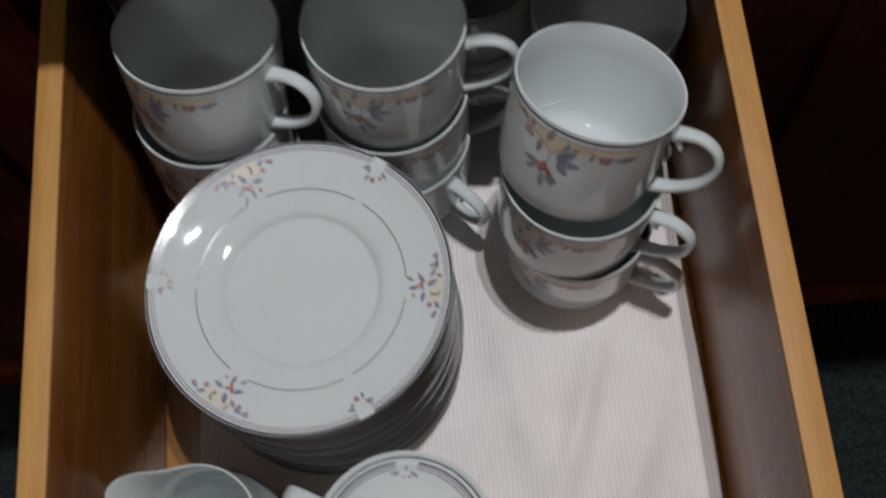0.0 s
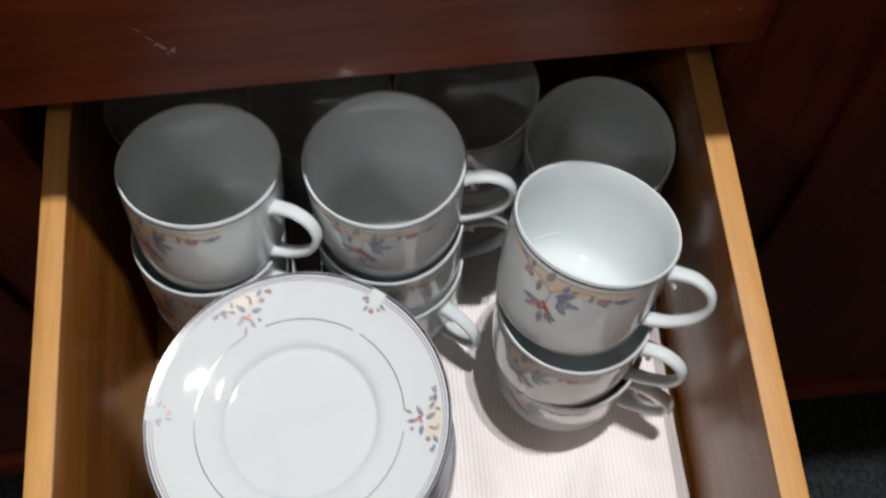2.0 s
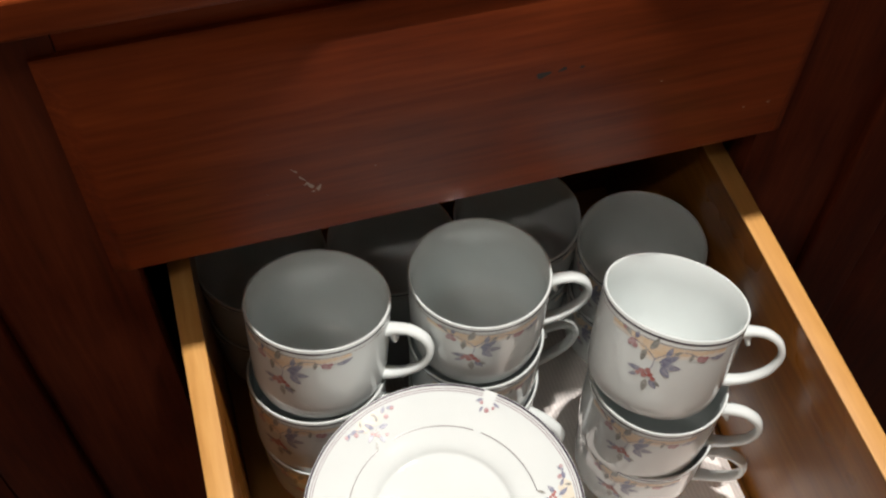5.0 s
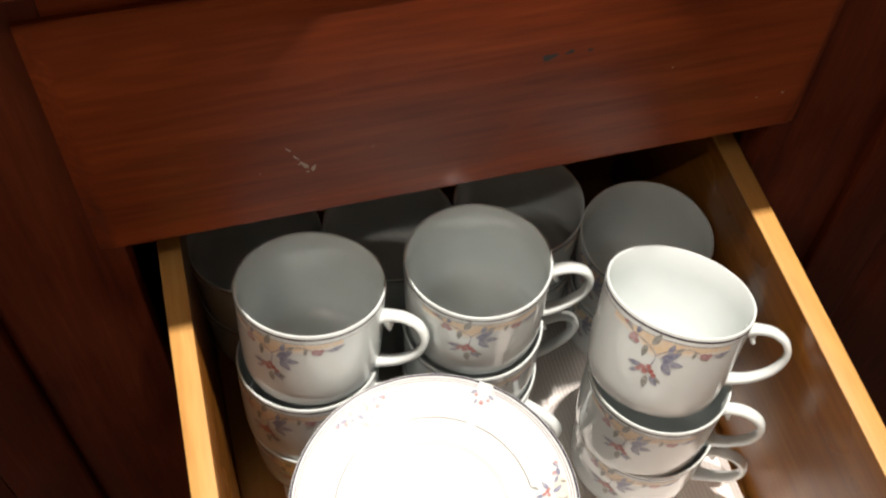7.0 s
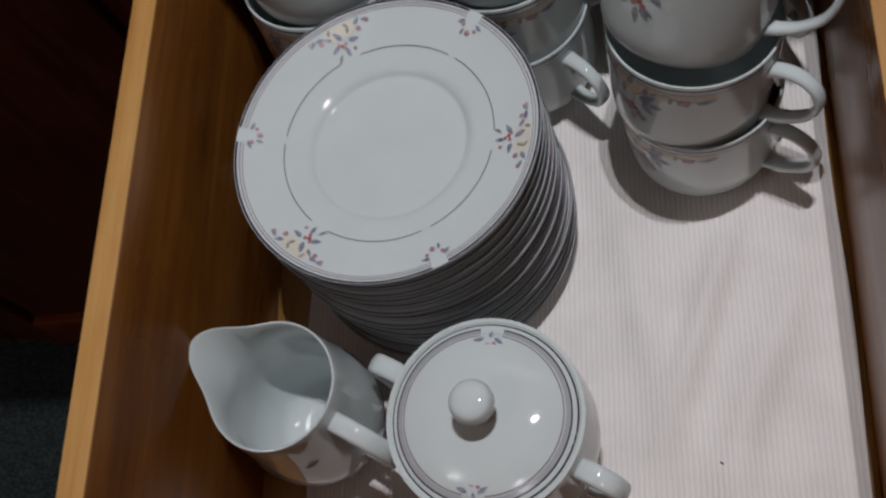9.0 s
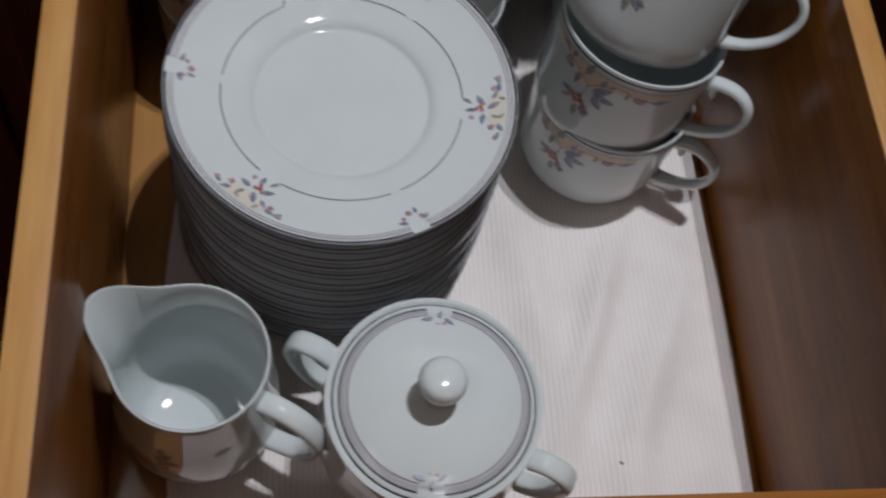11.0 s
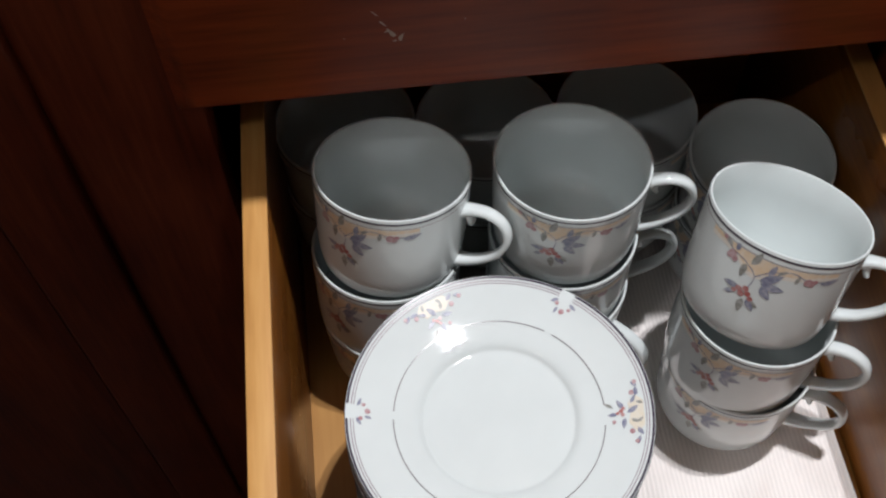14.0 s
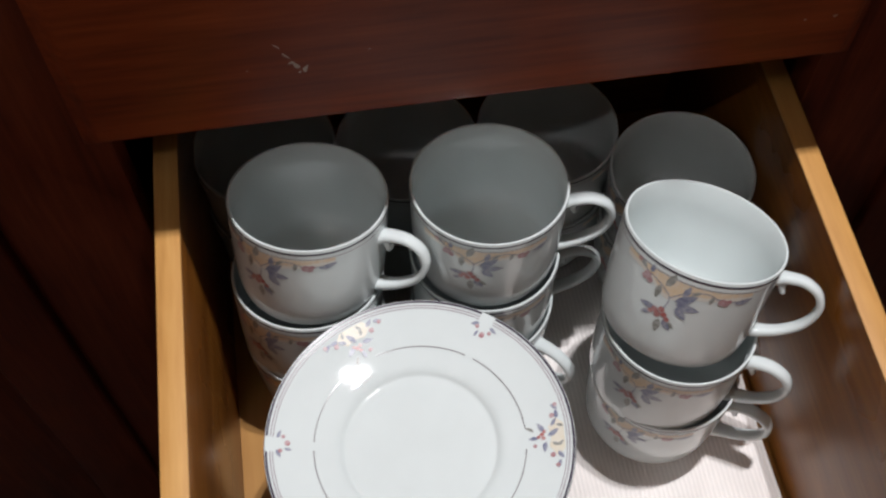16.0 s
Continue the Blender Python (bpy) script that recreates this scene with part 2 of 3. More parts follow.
def leaf(length, width, turn, bend=0.15):
    """Outline of a pointed leaf from (0, 0), turned by degrees, with its inner points."""
    out = []
    for s in (1, -1):
        for k in range(1, 6) if s > 0 else range(4, 0, -1):
            t = k / 5
            out.append((length * t, s * width * math.sin(math.pi * t) ** 0.8 * (1 - 0.35 * t) + bend * length * t * t))
    out = [(0.0, 0.0)] + out
    c, s = math.cos(radians(turn)), math.sin(radians(turn))
    return [(x * c - y * s, x * s + y * c) for x, y in out]


def blob(radius, n=9):
    return [(radius * math.cos(2 * math.pi * k / n), radius * math.sin(2 * math.pi * k / n)) for k in range(n)]


def stroke(points, width):
    """A thin ribbon along a flat line."""
    left, right = [], []
    for i, (x, y) in enumerate(points):
        a, b = points[max(i - 1, 0)], points[min(i + 1, len(points) - 1)]
        d = Vector((b[0] - a[0], b[1] - a[1])).normalized()
        left.append((x - d.y * width, y + d.x * width))
        right.append((x + d.y * width, y - d.x * width))
    return [(left[i], left[i + 1], right[i + 1], right[i]) for i in range(len(points) - 1)]


def lay(shapes, onto):
    """Flat outlines (or lists of outlines) laid on a curved surface by onto(u, v)."""
    bm = bmesh.new()
    for shape in shapes:
        if len(shape) > 4:
            cx, cy = sum(p[0] for p in shape) / len(shape), sum(p[1] for p in shape) / len(shape)
            mid = bm.verts.new(onto(cx, cy))
            ring = [bm.verts.new(onto(*p)) for p in shape]
            for k in range(len(ring)):
                bm.faces.new((mid, ring[k], ring[(k + 1) % len(ring)]))
        else:
            bm.faces.new([bm.verts.new(onto(*p)) for p in shape])
    return bm


def moved(shape, x, y, s=1.0):
    return [(x + s * p[0], y + s * p[1]) for p in shape]


MM = 0.001
# ---------------------------------------------------------------- spray of flowers, in millimetres: u along the band, v up from the cup's foot
def spray():
    """A trailing stem from the band down to a berry cluster with blue petals, and a second stem that runs off to a bud."""
    blue, green, red, pink, vines = [], [], [], [], []
    for x, y, l, w, a in ((1, 50, 11, 3.0, 28), (2, 49, 11, 2.8, -12), (3, 47, 8, 2.6, -55), (-6, 40, 9, 2.0, 172), (-8, 37, 6, 1.6, 200), (31, 56.5, 9, 2.0, 6), (4, 55, 7, 1.8, 66), (-16, 60, 5, 1.6, 70), (-1, 36, 7, 2.0, 300)):
        blue.append(moved(leaf(l * 1.15, w * 1.1, a), x, y + 2.5))
    for x, y, l, w, a in ((-6, 57, 9, 2.2, 62), (-8, 56, 8, 2.0, 255), (-3, 35, 8, 2.2, 262), (0, 36, 6, 1.8, 320), (-19, 60, 5, 1.4, 130), (12, 61, 5, 1.2, 215), (19, 60, 5, 1.3, 250)):
        green.append(moved(leaf(l * 1.15, w * 1.1, a), x, y + 2.5))
    for x, y, r in ((-7, 40, 1.9), (-3.6, 41.6, 1.9), (-5, 37.6, 1.9), (-1.6, 39.0, 1.8), (0.6, 36.6, 1.6), (-9, 37.6, 1.5)):
        red.append(moved(blob(r), x, y + 2.5))
    for x, y, r in ((-17, 57, 2.4), (-15.2, 55, 2.0), (-18.6, 55.2, 1.7), (24, 57, 2.4), (26, 56, 2.0), (27.4, 57.6, 1.5), (-24, 63, 1.4)):
        pink.append(moved(blob(r), x, y + 2.5))
    vines += stroke(_open_spline(((-26, 65.4), (-18, 62), (-9, 59.5), (-2, 53.5), (-3, 44.5)), 4), 0.28)
    vines += stroke(_open_spline(((-2, 53.5), (5, 60), (15, 63.5), (23, 60.5), (34, 60)), 4), 0.28)
    return blue, green, red, pink, vines


CUP = 1.005
CUP_H = 0.072
CUP_OUT = smooth_profile([(0.0305, 0.0), (0.0322, 0.0015), (0.0364, 0.0040), (0.0404, 0.0085), (0.0425, 0.0160), (0.0435, 0.0280), (0.0443, 0.0450), (0.0450, CUP_H - 0.0008)], 5)
CUP_PROFILE = ([(0.0, 0.0022), (0.0275, 0.0022), (0.0285, 0.0)] + CUP_OUT + [(0.0447, CUP_H + 0.0002), (0.0437, CUP_H + 0.0002), (0.0431, CUP_H - 0.0008)]
               + smooth_profile([(0.0429, 0.056), (0.0421, 0.034), (0.0408, 0.0205), (0.0370, 0.0115), (0.029, 0.0072), (0.015, 0.0056), (0.0, 0.0052)], 4))


def ring_band(z0, z1, proud=0.00012, seg=72, profile=CUP_OUT):
    bm = bmesh.new()
    rows = []
    for z in (z0, z1):
        r = radius_at(profile, z) + proud
        rows.append([bm.verts.new((r * math.cos(2 * math.pi * k / seg), r * math.sin(2 * math.pi * k / seg), z)) for k in range(seg)])
    for k in range(seg):
        j = (k + 1) % seg
        bm.faces.new((rows[0][k], rows[0][j], rows[1][j], rows[1][k]))
    return bm


def build_cup(m, label):
    """A tea cup: the handle points along +x, the painted spray sits 98 degrees clockwise of it and opposite."""
    cup = thing("tea_cup", m, label, "cup", "tea cups")
    part("bowl", lathe(CUP_PROFILE, 72), CHINA, cup)
    line = loop_line([(0.0441, 0.0570), (0.0495, 0.0592), (0.0590, 0.0600), (0.0680, 0.0552), (0.0715, 0.0455), (0.0675, 0.0335), (0.0580, 0.0245), (0.0490, 0.0200), (0.0424, 0.0182)])
    n = len(line)
    wide = [0.0040 + 0.0014 * abs(2 * i / (n - 1) - 1) ** 3 for i in range(n)]
    thin = [0.0023 + 0.0012 * abs(2 * i / (n - 1) - 1) ** 4 for i in range(n)]
    part("handle", strap(line, wide, thin), CHINA, cup)
    nub = loop_line([(0.0478, 0.0580), (0.0484, 0.0535), (0.0500, 0.0500)], 3)
    part("thumb_spur", strap(nub, [0.0034] * len(nub), [0.0028 - 0.0002 * i for i in range(len(nub))], 8), CHINA, cup)
    part("rim_line", ring_band(0.0691, 0.0704), LINE, cup, "dark plum line under the rim")
    part("band_line", ring_band(0.0660, 0.0664), MAUVE, cup, "thin mauve line")
    blue, green, red, pink, vines = spray()
    for side in (-98, 82):
        def onto(u, v, side=side, lift=0.0002):
            z = v * MM
            r = radius_at(CUP_OUT, z) + lift
            a = radians(side) + u * MM / 0.044
            return (r * math.cos(a), r * math.sin(a), z)
        top, low = [], []
        for k in range(25):
            u = -34 + 74 * k / 24
            top.append((u, 65.6))
            low.append((u, 63.2 - 8.5 * math.exp(-((u + 4) / 9) ** 2) - 2.5 * math.exp(-((u - 12) / 12) ** 2)))
        quads = [(top[k], top[k + 1], low[k + 1], low[k]) for k in range(24)]
        fade = [(low[k], low[k + 1], (low[k + 1][0], low[k + 1][1] - 2.4), (low[k][0], low[k][1] - 2.4)) for k in range(24)]
        part("faded_band", lay(fade, lambda u, v: onto(u, v, lift=0.00008)), PEACH, cup, "faded peach edge of the band")
        part("peach_band", lay(quads, lambda u, v: onto(u, v, lift=0.00008)), YELLOW, cup, "peach yellow painted band")
        part("vine", lay(vines, lambda u, v: onto(u, v, lift=0.00014)), BLUE, cup, "thin blue painted vine")
        for name, shapes, mat, lift in (("blue_leaf", blue, BLUE, 0.0002), ("green_leaf", green, GREEN, 0.00017), ("berry", red, RED, 0.00026), ("bud", pink, PINK, 0.00024)):
            for shape in shapes:
                part(name, lay([shape], lambda u, v: onto(u, v, lift=lift)), mat, cup)
    return cup


# ---------------------------------------------------------------- saucers
SAUCER_R = 0.0828
SAUCER_TOP = [(SAUCER_R, 0.0175), (0.0785, 0.0162), (0.067, 0.0125), (0.056, 0.0098), (0.0475, 0.0080), (0.0440, 0.0066), (0.0415, 0.0048), (0.0390, 0.0044), (0.0, 0.0042)]
SAUCER_PROFILE = ([(0.0, 0.0016), (0.0375, 0.0016), (0.0385, 0.0), (0.0405, 0.0), (0.0415, 0.0022)]
                  + smooth_profile([(0.047, 0.0048), (0.056, 0.0072), (0.069, 0.0106), (0.0815, 0.0152)], 3)
                  + [(SAUCER_R + 0.0002, 0.0162), (SAUCER_R, 0.0175)] + smooth_profile(SAUCER_TOP[1:-1], 4) + [(0.0, 0.0042)])
SAUCER_UP = sorted(SAUCER_TOP)


def saucer_z(r):
    for (r0, z0), (r1, z1) in zip(SAUCER_UP, SAUCER_UP[1:]):
        if r0 <= r <= r1:
            return z0 + (z1 - z0) * (r - r0) / (r1 - r0)
    return SAUCER_UP[-1][1]


def on_saucer(lift):
    def onto(a, r):
        return (r * math.cos(radians(a)), r * math.sin(radians(a)), saucer_z(r) + lift)
    return onto


def arc_quads(a0, a1, r, half, step=3.0):
    n = max(2, int(abs(a1 - a0) / step))
    return [((a0 + (a1 - a0) * k / n, r - half), (a0 + (a1 - a0) * (k + 1) / n, r - half), (a0 + (a1 - a0) * (k + 1) / n, r + half), (a0 + (a1 - a0) * k / n, r + half)) for k in range(n)]


def saucer_flowers(parent):
    """Three sprays at 0, 120, 240 degrees and three small rim sprigs half way between."""
    def local(centre, radius):
        def onto(x, y, lift=0.00035):
            c, s = math.cos(radians(centre)), math.sin(radians(centre))
            px, py = radius + y * MM, -x * MM
            wx, wy = px * c - py * s, px * s + py * c
            return (wx, wy, saucer_z(math.hypot(wx, wy)) + lift)
        return onto
    for k in range(3):
        a = 120 * k
        onto = local(a, 0.0685)
        blue = [moved(leaf(l * 1.05, w * 1.05, t), x, y) for x, y, l, w, t in ((0, 0, 6.5, 1.7, 110), (-2, -2, 6, 1.5, 200), (3, -1, 6, 1.5, -20), (1, -5, 5, 1.3, 260), (-9, 5, 5, 1.4, 170), (9, 5, 5, 1.4, 20), (-5, 2, 5, 1.2, 140), (14, 6, 5, 1.2, -30), (-14, 6, 4.5, 1.2, 215))]
        red = [moved(blob(r), x, y) for x, y, r in ((-1, -3, 1.2), (1.2, -2.2, 1.1), (-2.5, -1.6, 1.0), (0.2, -4.8, 1.0))]
        pink = [moved(blob(r), x, y) for x, y, r in ((-11, 3, 1.4), (11, 2, 1.5), (-17, 5, 1.2), (17, 4, 1.2), (5, -7, 1.1))]
        green = [moved(leaf(l, w, t), x, y) for x, y, l, w, t in ((4, 2, 5, 1.2, 60), (-6, 5, 4, 1.1, 60), (-3, -7, 6, 1.0, 230), (6, 5, 4, 1.1, 120))]
        gold = [[(-10, 4.5), (-5, 0.5), (0, 2.0), (6, 0.5), (12, 5.0), (8, 8.8), (-6, 8.8)]]
        part("peach_patch", lay(gold, lambda x, y: onto(x, y, 0.0002)), PATCH, parent, "peach yellow painted patch")
        for name, shapes, mat, lift in (("blue_leaf", blue, BLUE, 0.00035), ("green_leaf", green, GREEN, 0.0003), ("berry", red, RED, 0.0004), ("bud", pink, PINK, 0.0004)):
            for shape in shapes:
                part(name, lay([shape], lambda x, y: onto(x, y, lift)), mat, parent)
        onto2 = local(a + 60, 0.0755)
        bl = [moved(leaf(l, w, t), x, y) for x, y, l, w, t in ((-3, 1, 5, 1.3, 200), (3.5, 1, 5, 1.2, -30), (-2, -3, 4, 1.1, 250))]
        pk = [moved(blob(r), x, y) for x, y, r in ((1, -4.5, 1.6), (-3.5, -1, 1.2), (4.5, -2.2, 1.1))]
        for shape in bl:
            part("blue_leaf", lay([shape], onto2), BLUE, parent)
        for shape in pk:
            part("bud", lay([shape], lambda x, y: onto2(x, y, 0.0004)), PINK, parent)
        flat = on_saucer(0.00025)
        part("rim_line", lay(arc_quads(a - 57, a + 57, SAUCER_R - 0.0009, 0.0006), flat), LINE, parent, "dark plum rim line")
        part("rim_line", lay(arc_quads(a - 57, a + 57, SAUCER_R - 0.0029, 0.00028), flat), MAUVE, parent, "thin mauve rim line")
        part("rim_line", lay(arc_quads(a - 57, a + 57, SAUCER_R - 0.0043, 0.00022), flat), MAUVE, parent, "thin mauve rim line")
        part("inner_line", lay(arc_quads(a - 57.5, a - 6, 0.0572, 0.00026), flat), GREY, parent, "fine grey inner line")
        part("inner_line", lay(arc_quads(a + 6, a + 57.5, 0.0572, 0.00026), flat), GREY, parent, "fine grey inner line")


def build_saucer(m, label, top=False):
    s = thing("saucer", m, label, "saucer", "stack of saucers")
    part("plate", lathe(SAUCER_PROFILE, 96), CHINA, s)
    if top:
        saucer_flowers(s)
    else:
        part("rim_line", lay(arc_quads(0, 360, SAUCER_R - 0.0009, 0.0006, 5), on_saucer(0.00025)), MAUVE, s, "mauve rim line")
    # Plum line round the edge; its dark tone also paints shade between saucers.
    edge = bmesh.new()
    seg, rows = 96, []
    for r, z in ((SAUCER_R + 0.0001, 0.0154), (SAUCER_R + 0.0004, 0.0169)):
        rows.append([edge.verts.new((r * math.cos(2 * math.pi * k / seg), r * math.sin(2 * math.pi * k / seg), z)) for k in range(seg)])
    for k in range(seg):
        edge.faces.new((rows[0][k], rows[0][(k + 1) % seg], rows[1][(k + 1) % seg], rows[1][k]))
    part("edge_line_shade", edge, PLUM, s, "dark plum edge line, doubling as painted shade between saucers")
    return s


# ---------------------------------------------------------------- sugar bowl and cream jug
def build_sugar_bowl(m):
    t = thing("sugar_bowl", m, "white china lidded sugar bowl with two handles, standing on the liner", "sugar bowl")
    outer = smooth_profile([(0.033, 0.0), (0.036, 0.003), (0.044, 0.014), (0.0515, 0.032), (0.0530, 0.048), (0.0522, 0.066), (0.0515, 0.0815)], 5)
    prof = [(0.0, 0.003), (0.031, 0.003), (0.032, 0.0)] + outer + [(0.0512, 0.0835), (0.0495, 0.0838), (0.0480, 0.0825)] + smooth_profile([(0.0495, 0.066), (0.050, 0.048), (0.0485, 0.030), (0.040, 0.012), (0.0, 0.006)], 4)
    part("body", lathe(prof, 80), CHINA, t)
    lid = part("lid", lathe([(0.0, 0.0815)] + [(0.0455, 0.0815), (0.0470, 0.0822), (0.0472, 0.0832)] + smooth_profile([(0.0460, 0.0842), (0.0440, 0.0846), (0.0425, 0.0852), (0.0400, 0.0868), (0.030, 0.0896), (0.018, 0.0912), (0.0085, 0.0918)], 4) + [(0.0, 0.0919)], 80), CHINA, t)
    lid.rotation_euler[2] = radians(23)
    knob = smooth_profile([(0.0078, 0.0912), (0.0062, 0.0950), (0.0072, 0.0995), (0.0102, 0.1048), (0.0112, 0.1100), (0.0098, 0.1142), (0.0060, 0.1162), (0.0, 0.1167)], 5)
    part("knob", lathe(knob, 40), CHINA, lid)
    for r, half, mat in ((0.0430, 0.0016, PALE), (0.0447, 0.0004, LINE), (0.0409, 0.0003, MAUVE)):
        for k in range(2):
            z = {0.0430: 0.0851, 0.0447: 0.0847, 0.0409: 0.0864}[r]
            quads = arc_quads(180 * k - 82, 180 * k + 82, r, half)
            part("lid_line", lay(quads, lambda a, q, z=z: (q * math.cos(radians(a)), q * math.sin(radians(a)), z + 0.0002 - (q - r) * 0.35)), mat, lid, "dark ring line on the lid")
    for k in range(2):
        sgn = 1 if k == 0 else -1
        def onto(x, y, sgn=sgn):
            return (x * MM, sgn * (0.0392 + y * MM), 0.0874 - 0.10 * y * MM + 0.0004)
        for shape in (moved(blob(1.6), 1, -4.2), moved(blob(1.2), -2.2, -3)):
            part("bud", lay([shape], onto), PINK, lid)
        for shape in (moved(leaf(6, 1.4, 205), -2, 0), moved(leaf(6, 1.4, -25), 3, 0), moved(leaf(4, 1.2, 90), 0, 0)):
            part("blue_leaf", lay([shape], onto), BLUE, lid)
    line = loop_line([(0.0528, 0.0705), (0.0600, 0.0735), (0.0700, 0.0710), (0.0745, 0.0620), (0.0720, 0.0480), (0.0640, 0.0370), (0.0540, 0.0320)])
    for turn in (0, 180):
        h = part("handle", strap(line, [0.0058] * len(line), [0.0030] * len(line), 12), CHINA, t)
        h.rotation_euler[2] = radians(turn)
    return t


def build_cream_jug(m):
    t = thing("cream_jug", m, "white china cream jug with pulled spout and loop handle", "jug")

    def warp(r, z, a):
        d = math.pi - abs(math.pi - a % (2 * math.pi))
        pull = max(0.0, (z - 0.058) / 0.042) ** 1.6 * math.exp(-(d / 0.42) ** 2)
        return r + 0.0165 * pull, z + 0.0055 * pull * (1 if z > 0.09 else 0.3)

    outer = smooth_profile([(0.0265, 0.0), (0.029, 0.003), (0.0350, 0.014), (0.0398, 0.032), (0.0395, 0.052), (0.0368, 0.075), (0.0352, 0.0990)], 6)
    inner = smooth_profile([(0.0346, 0.075), (0.0372, 0.052), (0.0372, 0.032), (0.0315, 0.014), (0.022, 0.0065), (0.0, 0.0055)], 5)
    prof = [(0.0, 0.002), (0.0235, 0.002), (0.0245, 0.0)] + outer + [(0.0349, 0.1002), (0.0341, 0.1004), (0.0334, 0.0995)] + inner
    part("body", lathe(prof, 96, warp), CHINA, t)
    line = loop_line([(-0.0356, 0.0865), (-0.0440, 0.0890), (-0.0570, 0.0850), (-0.0650, 0.0720), (-0.0640, 0.0560), (-0.0560, 0.0420), (-0.0396, 0.0350)])
    part("handle", strap(line, [0.0056] * len(line), [0.0030] * len(line), 12), CHINA, t)
    spray_blue, spray_green, spray_red, spray_pink, vines = spray()
    for side in (-90, 90):
        def onto(u, v, side=side):
            z = v * MM + 0.008
            r = radius_at(outer, z) + 0.0003
            a = radians(side) + u * MM / 0.041
            return (r * math.cos(a), r * math.sin(a), z)
        for shape in spray_blue:
            part("blue_leaf", lay([shape], onto), BLUE, t)
        for shape in spray_red:
            part("berry", lay([shape], onto), RED, t)
    return t


# ---------------------------------------------------------------- the sideboard
FLOOR_Z, CEILING_Z = -0.64, 1.80
board = thing("sideboard", pose(0, 0, 0), "dark red-brown varnished wooden sideboard with framed doors", "sideboard")
OPEN_L, OPEN_R, OPEN_T, OPEN_B = -0.140, 0.2505, 0.2235, -0.030
FACE = 0.1465
part("top", box(-0.75, 0.85, 0.1200, 0.66, 0.428, 0.452, 0.004, 3), CABINET_X, board)
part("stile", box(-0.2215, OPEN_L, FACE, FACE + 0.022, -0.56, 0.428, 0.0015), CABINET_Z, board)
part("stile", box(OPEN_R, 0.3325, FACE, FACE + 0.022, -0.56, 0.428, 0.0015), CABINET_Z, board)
part("rail", box(OPEN_L, OPEN_R, FACE + 0.0006, FACE + 0.0215, OPEN_T, 0.2400, 0.0015), CABINET_X, board)
part("rail", box(OPEN_L, OPEN_R, FACE + 0.0006, FACE + 0.0215, 0.3860, 0.4278, 0.0015), CABINET_X, board)
part("rail", box(OPEN_L, OPEN_R, FACE + 0.0006, FACE + 0.0215, -0.075, OPEN_B, 0.0015), CABINET_X, board)
part("rail", box(OPEN_L, OPEN_R, FACE + 0.0006, FACE + 0.0215, -0.56, -0.515, 0.0015), CABINET_X, board)
part("plinth", box(-0.73, 0.83, 0.165, 0.65, FLOOR_Z, -0.56, 0.002), CABINET_X, board)
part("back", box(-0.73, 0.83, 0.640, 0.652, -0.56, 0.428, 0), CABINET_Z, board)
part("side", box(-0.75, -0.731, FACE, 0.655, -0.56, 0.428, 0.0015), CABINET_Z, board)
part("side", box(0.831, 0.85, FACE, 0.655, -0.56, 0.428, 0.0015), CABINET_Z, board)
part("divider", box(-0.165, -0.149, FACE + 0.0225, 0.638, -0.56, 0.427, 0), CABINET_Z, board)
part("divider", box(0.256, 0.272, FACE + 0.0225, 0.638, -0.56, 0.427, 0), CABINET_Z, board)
part("shelf", box(-0.148, 0.255, FACE + 0.0225, 0.638, -0.072, -0.052, 0), CABINET_X, board)
part("dust_panel", box(-0.148, 0.255, FACE + 0.0225, 0.638, 0.224, 0.236, 0), CABINET_X, board)


def raised_front(x0, x1, z0, z1, face, back, edge, lip):
    """A slab whose front edge falls away in a moulded slope."""
    bm = bmesh.new()
    rows = [(0.0, back), (0.0, face + lip), (edge * 0.25, face + lip * 0.82), (edge * 0.6, face + lip * 0.28), (edge * 0.9, face + lip * 0.06), (edge, face)]
    rings = []
    for inset, y in rows:
        rings.append([bm.verts.new(p) for p in ((x0 + inset, y, z0 + inset), (x1 - inset, y, z0 + inset), (x1 - inset, y, z1 - inset), (x0 + inset, y, z1 - inset))])
    for a, b in zip(rings, rings[1:]):
        for k in range(4):
            bm.faces.new((a[k], a[(k + 1) % 4], b[(k + 1) % 4], b[k]))
    bm.faces.new(rings[0][::-1])
    bm.faces.new(rings[-1])
    return bm


front = part("drawer_front", raised_front(-0.1525, 0.2630, 0.2265, 0.3950, 0.1350, FACE + 0.0004, 0.013, 0.0090), CABINET_X, board, "wide closed drawer front with a moulded edge")


def door(x0, x1, name):
    z0, z1, w = -0.545, 0.395, 0.055
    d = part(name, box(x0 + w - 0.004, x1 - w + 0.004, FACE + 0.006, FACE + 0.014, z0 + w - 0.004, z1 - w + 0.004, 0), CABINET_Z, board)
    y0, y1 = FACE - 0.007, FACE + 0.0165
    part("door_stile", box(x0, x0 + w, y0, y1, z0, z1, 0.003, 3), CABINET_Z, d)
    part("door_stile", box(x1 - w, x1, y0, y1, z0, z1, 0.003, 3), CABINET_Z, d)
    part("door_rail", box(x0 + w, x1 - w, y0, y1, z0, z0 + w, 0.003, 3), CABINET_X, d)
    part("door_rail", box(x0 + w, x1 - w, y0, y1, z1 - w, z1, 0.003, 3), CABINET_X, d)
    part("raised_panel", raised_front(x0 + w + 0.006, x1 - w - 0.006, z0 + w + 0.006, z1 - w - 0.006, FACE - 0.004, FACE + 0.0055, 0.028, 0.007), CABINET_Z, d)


door(-0.715, -0.222, "door")
door(0.333, 0.815, "door")

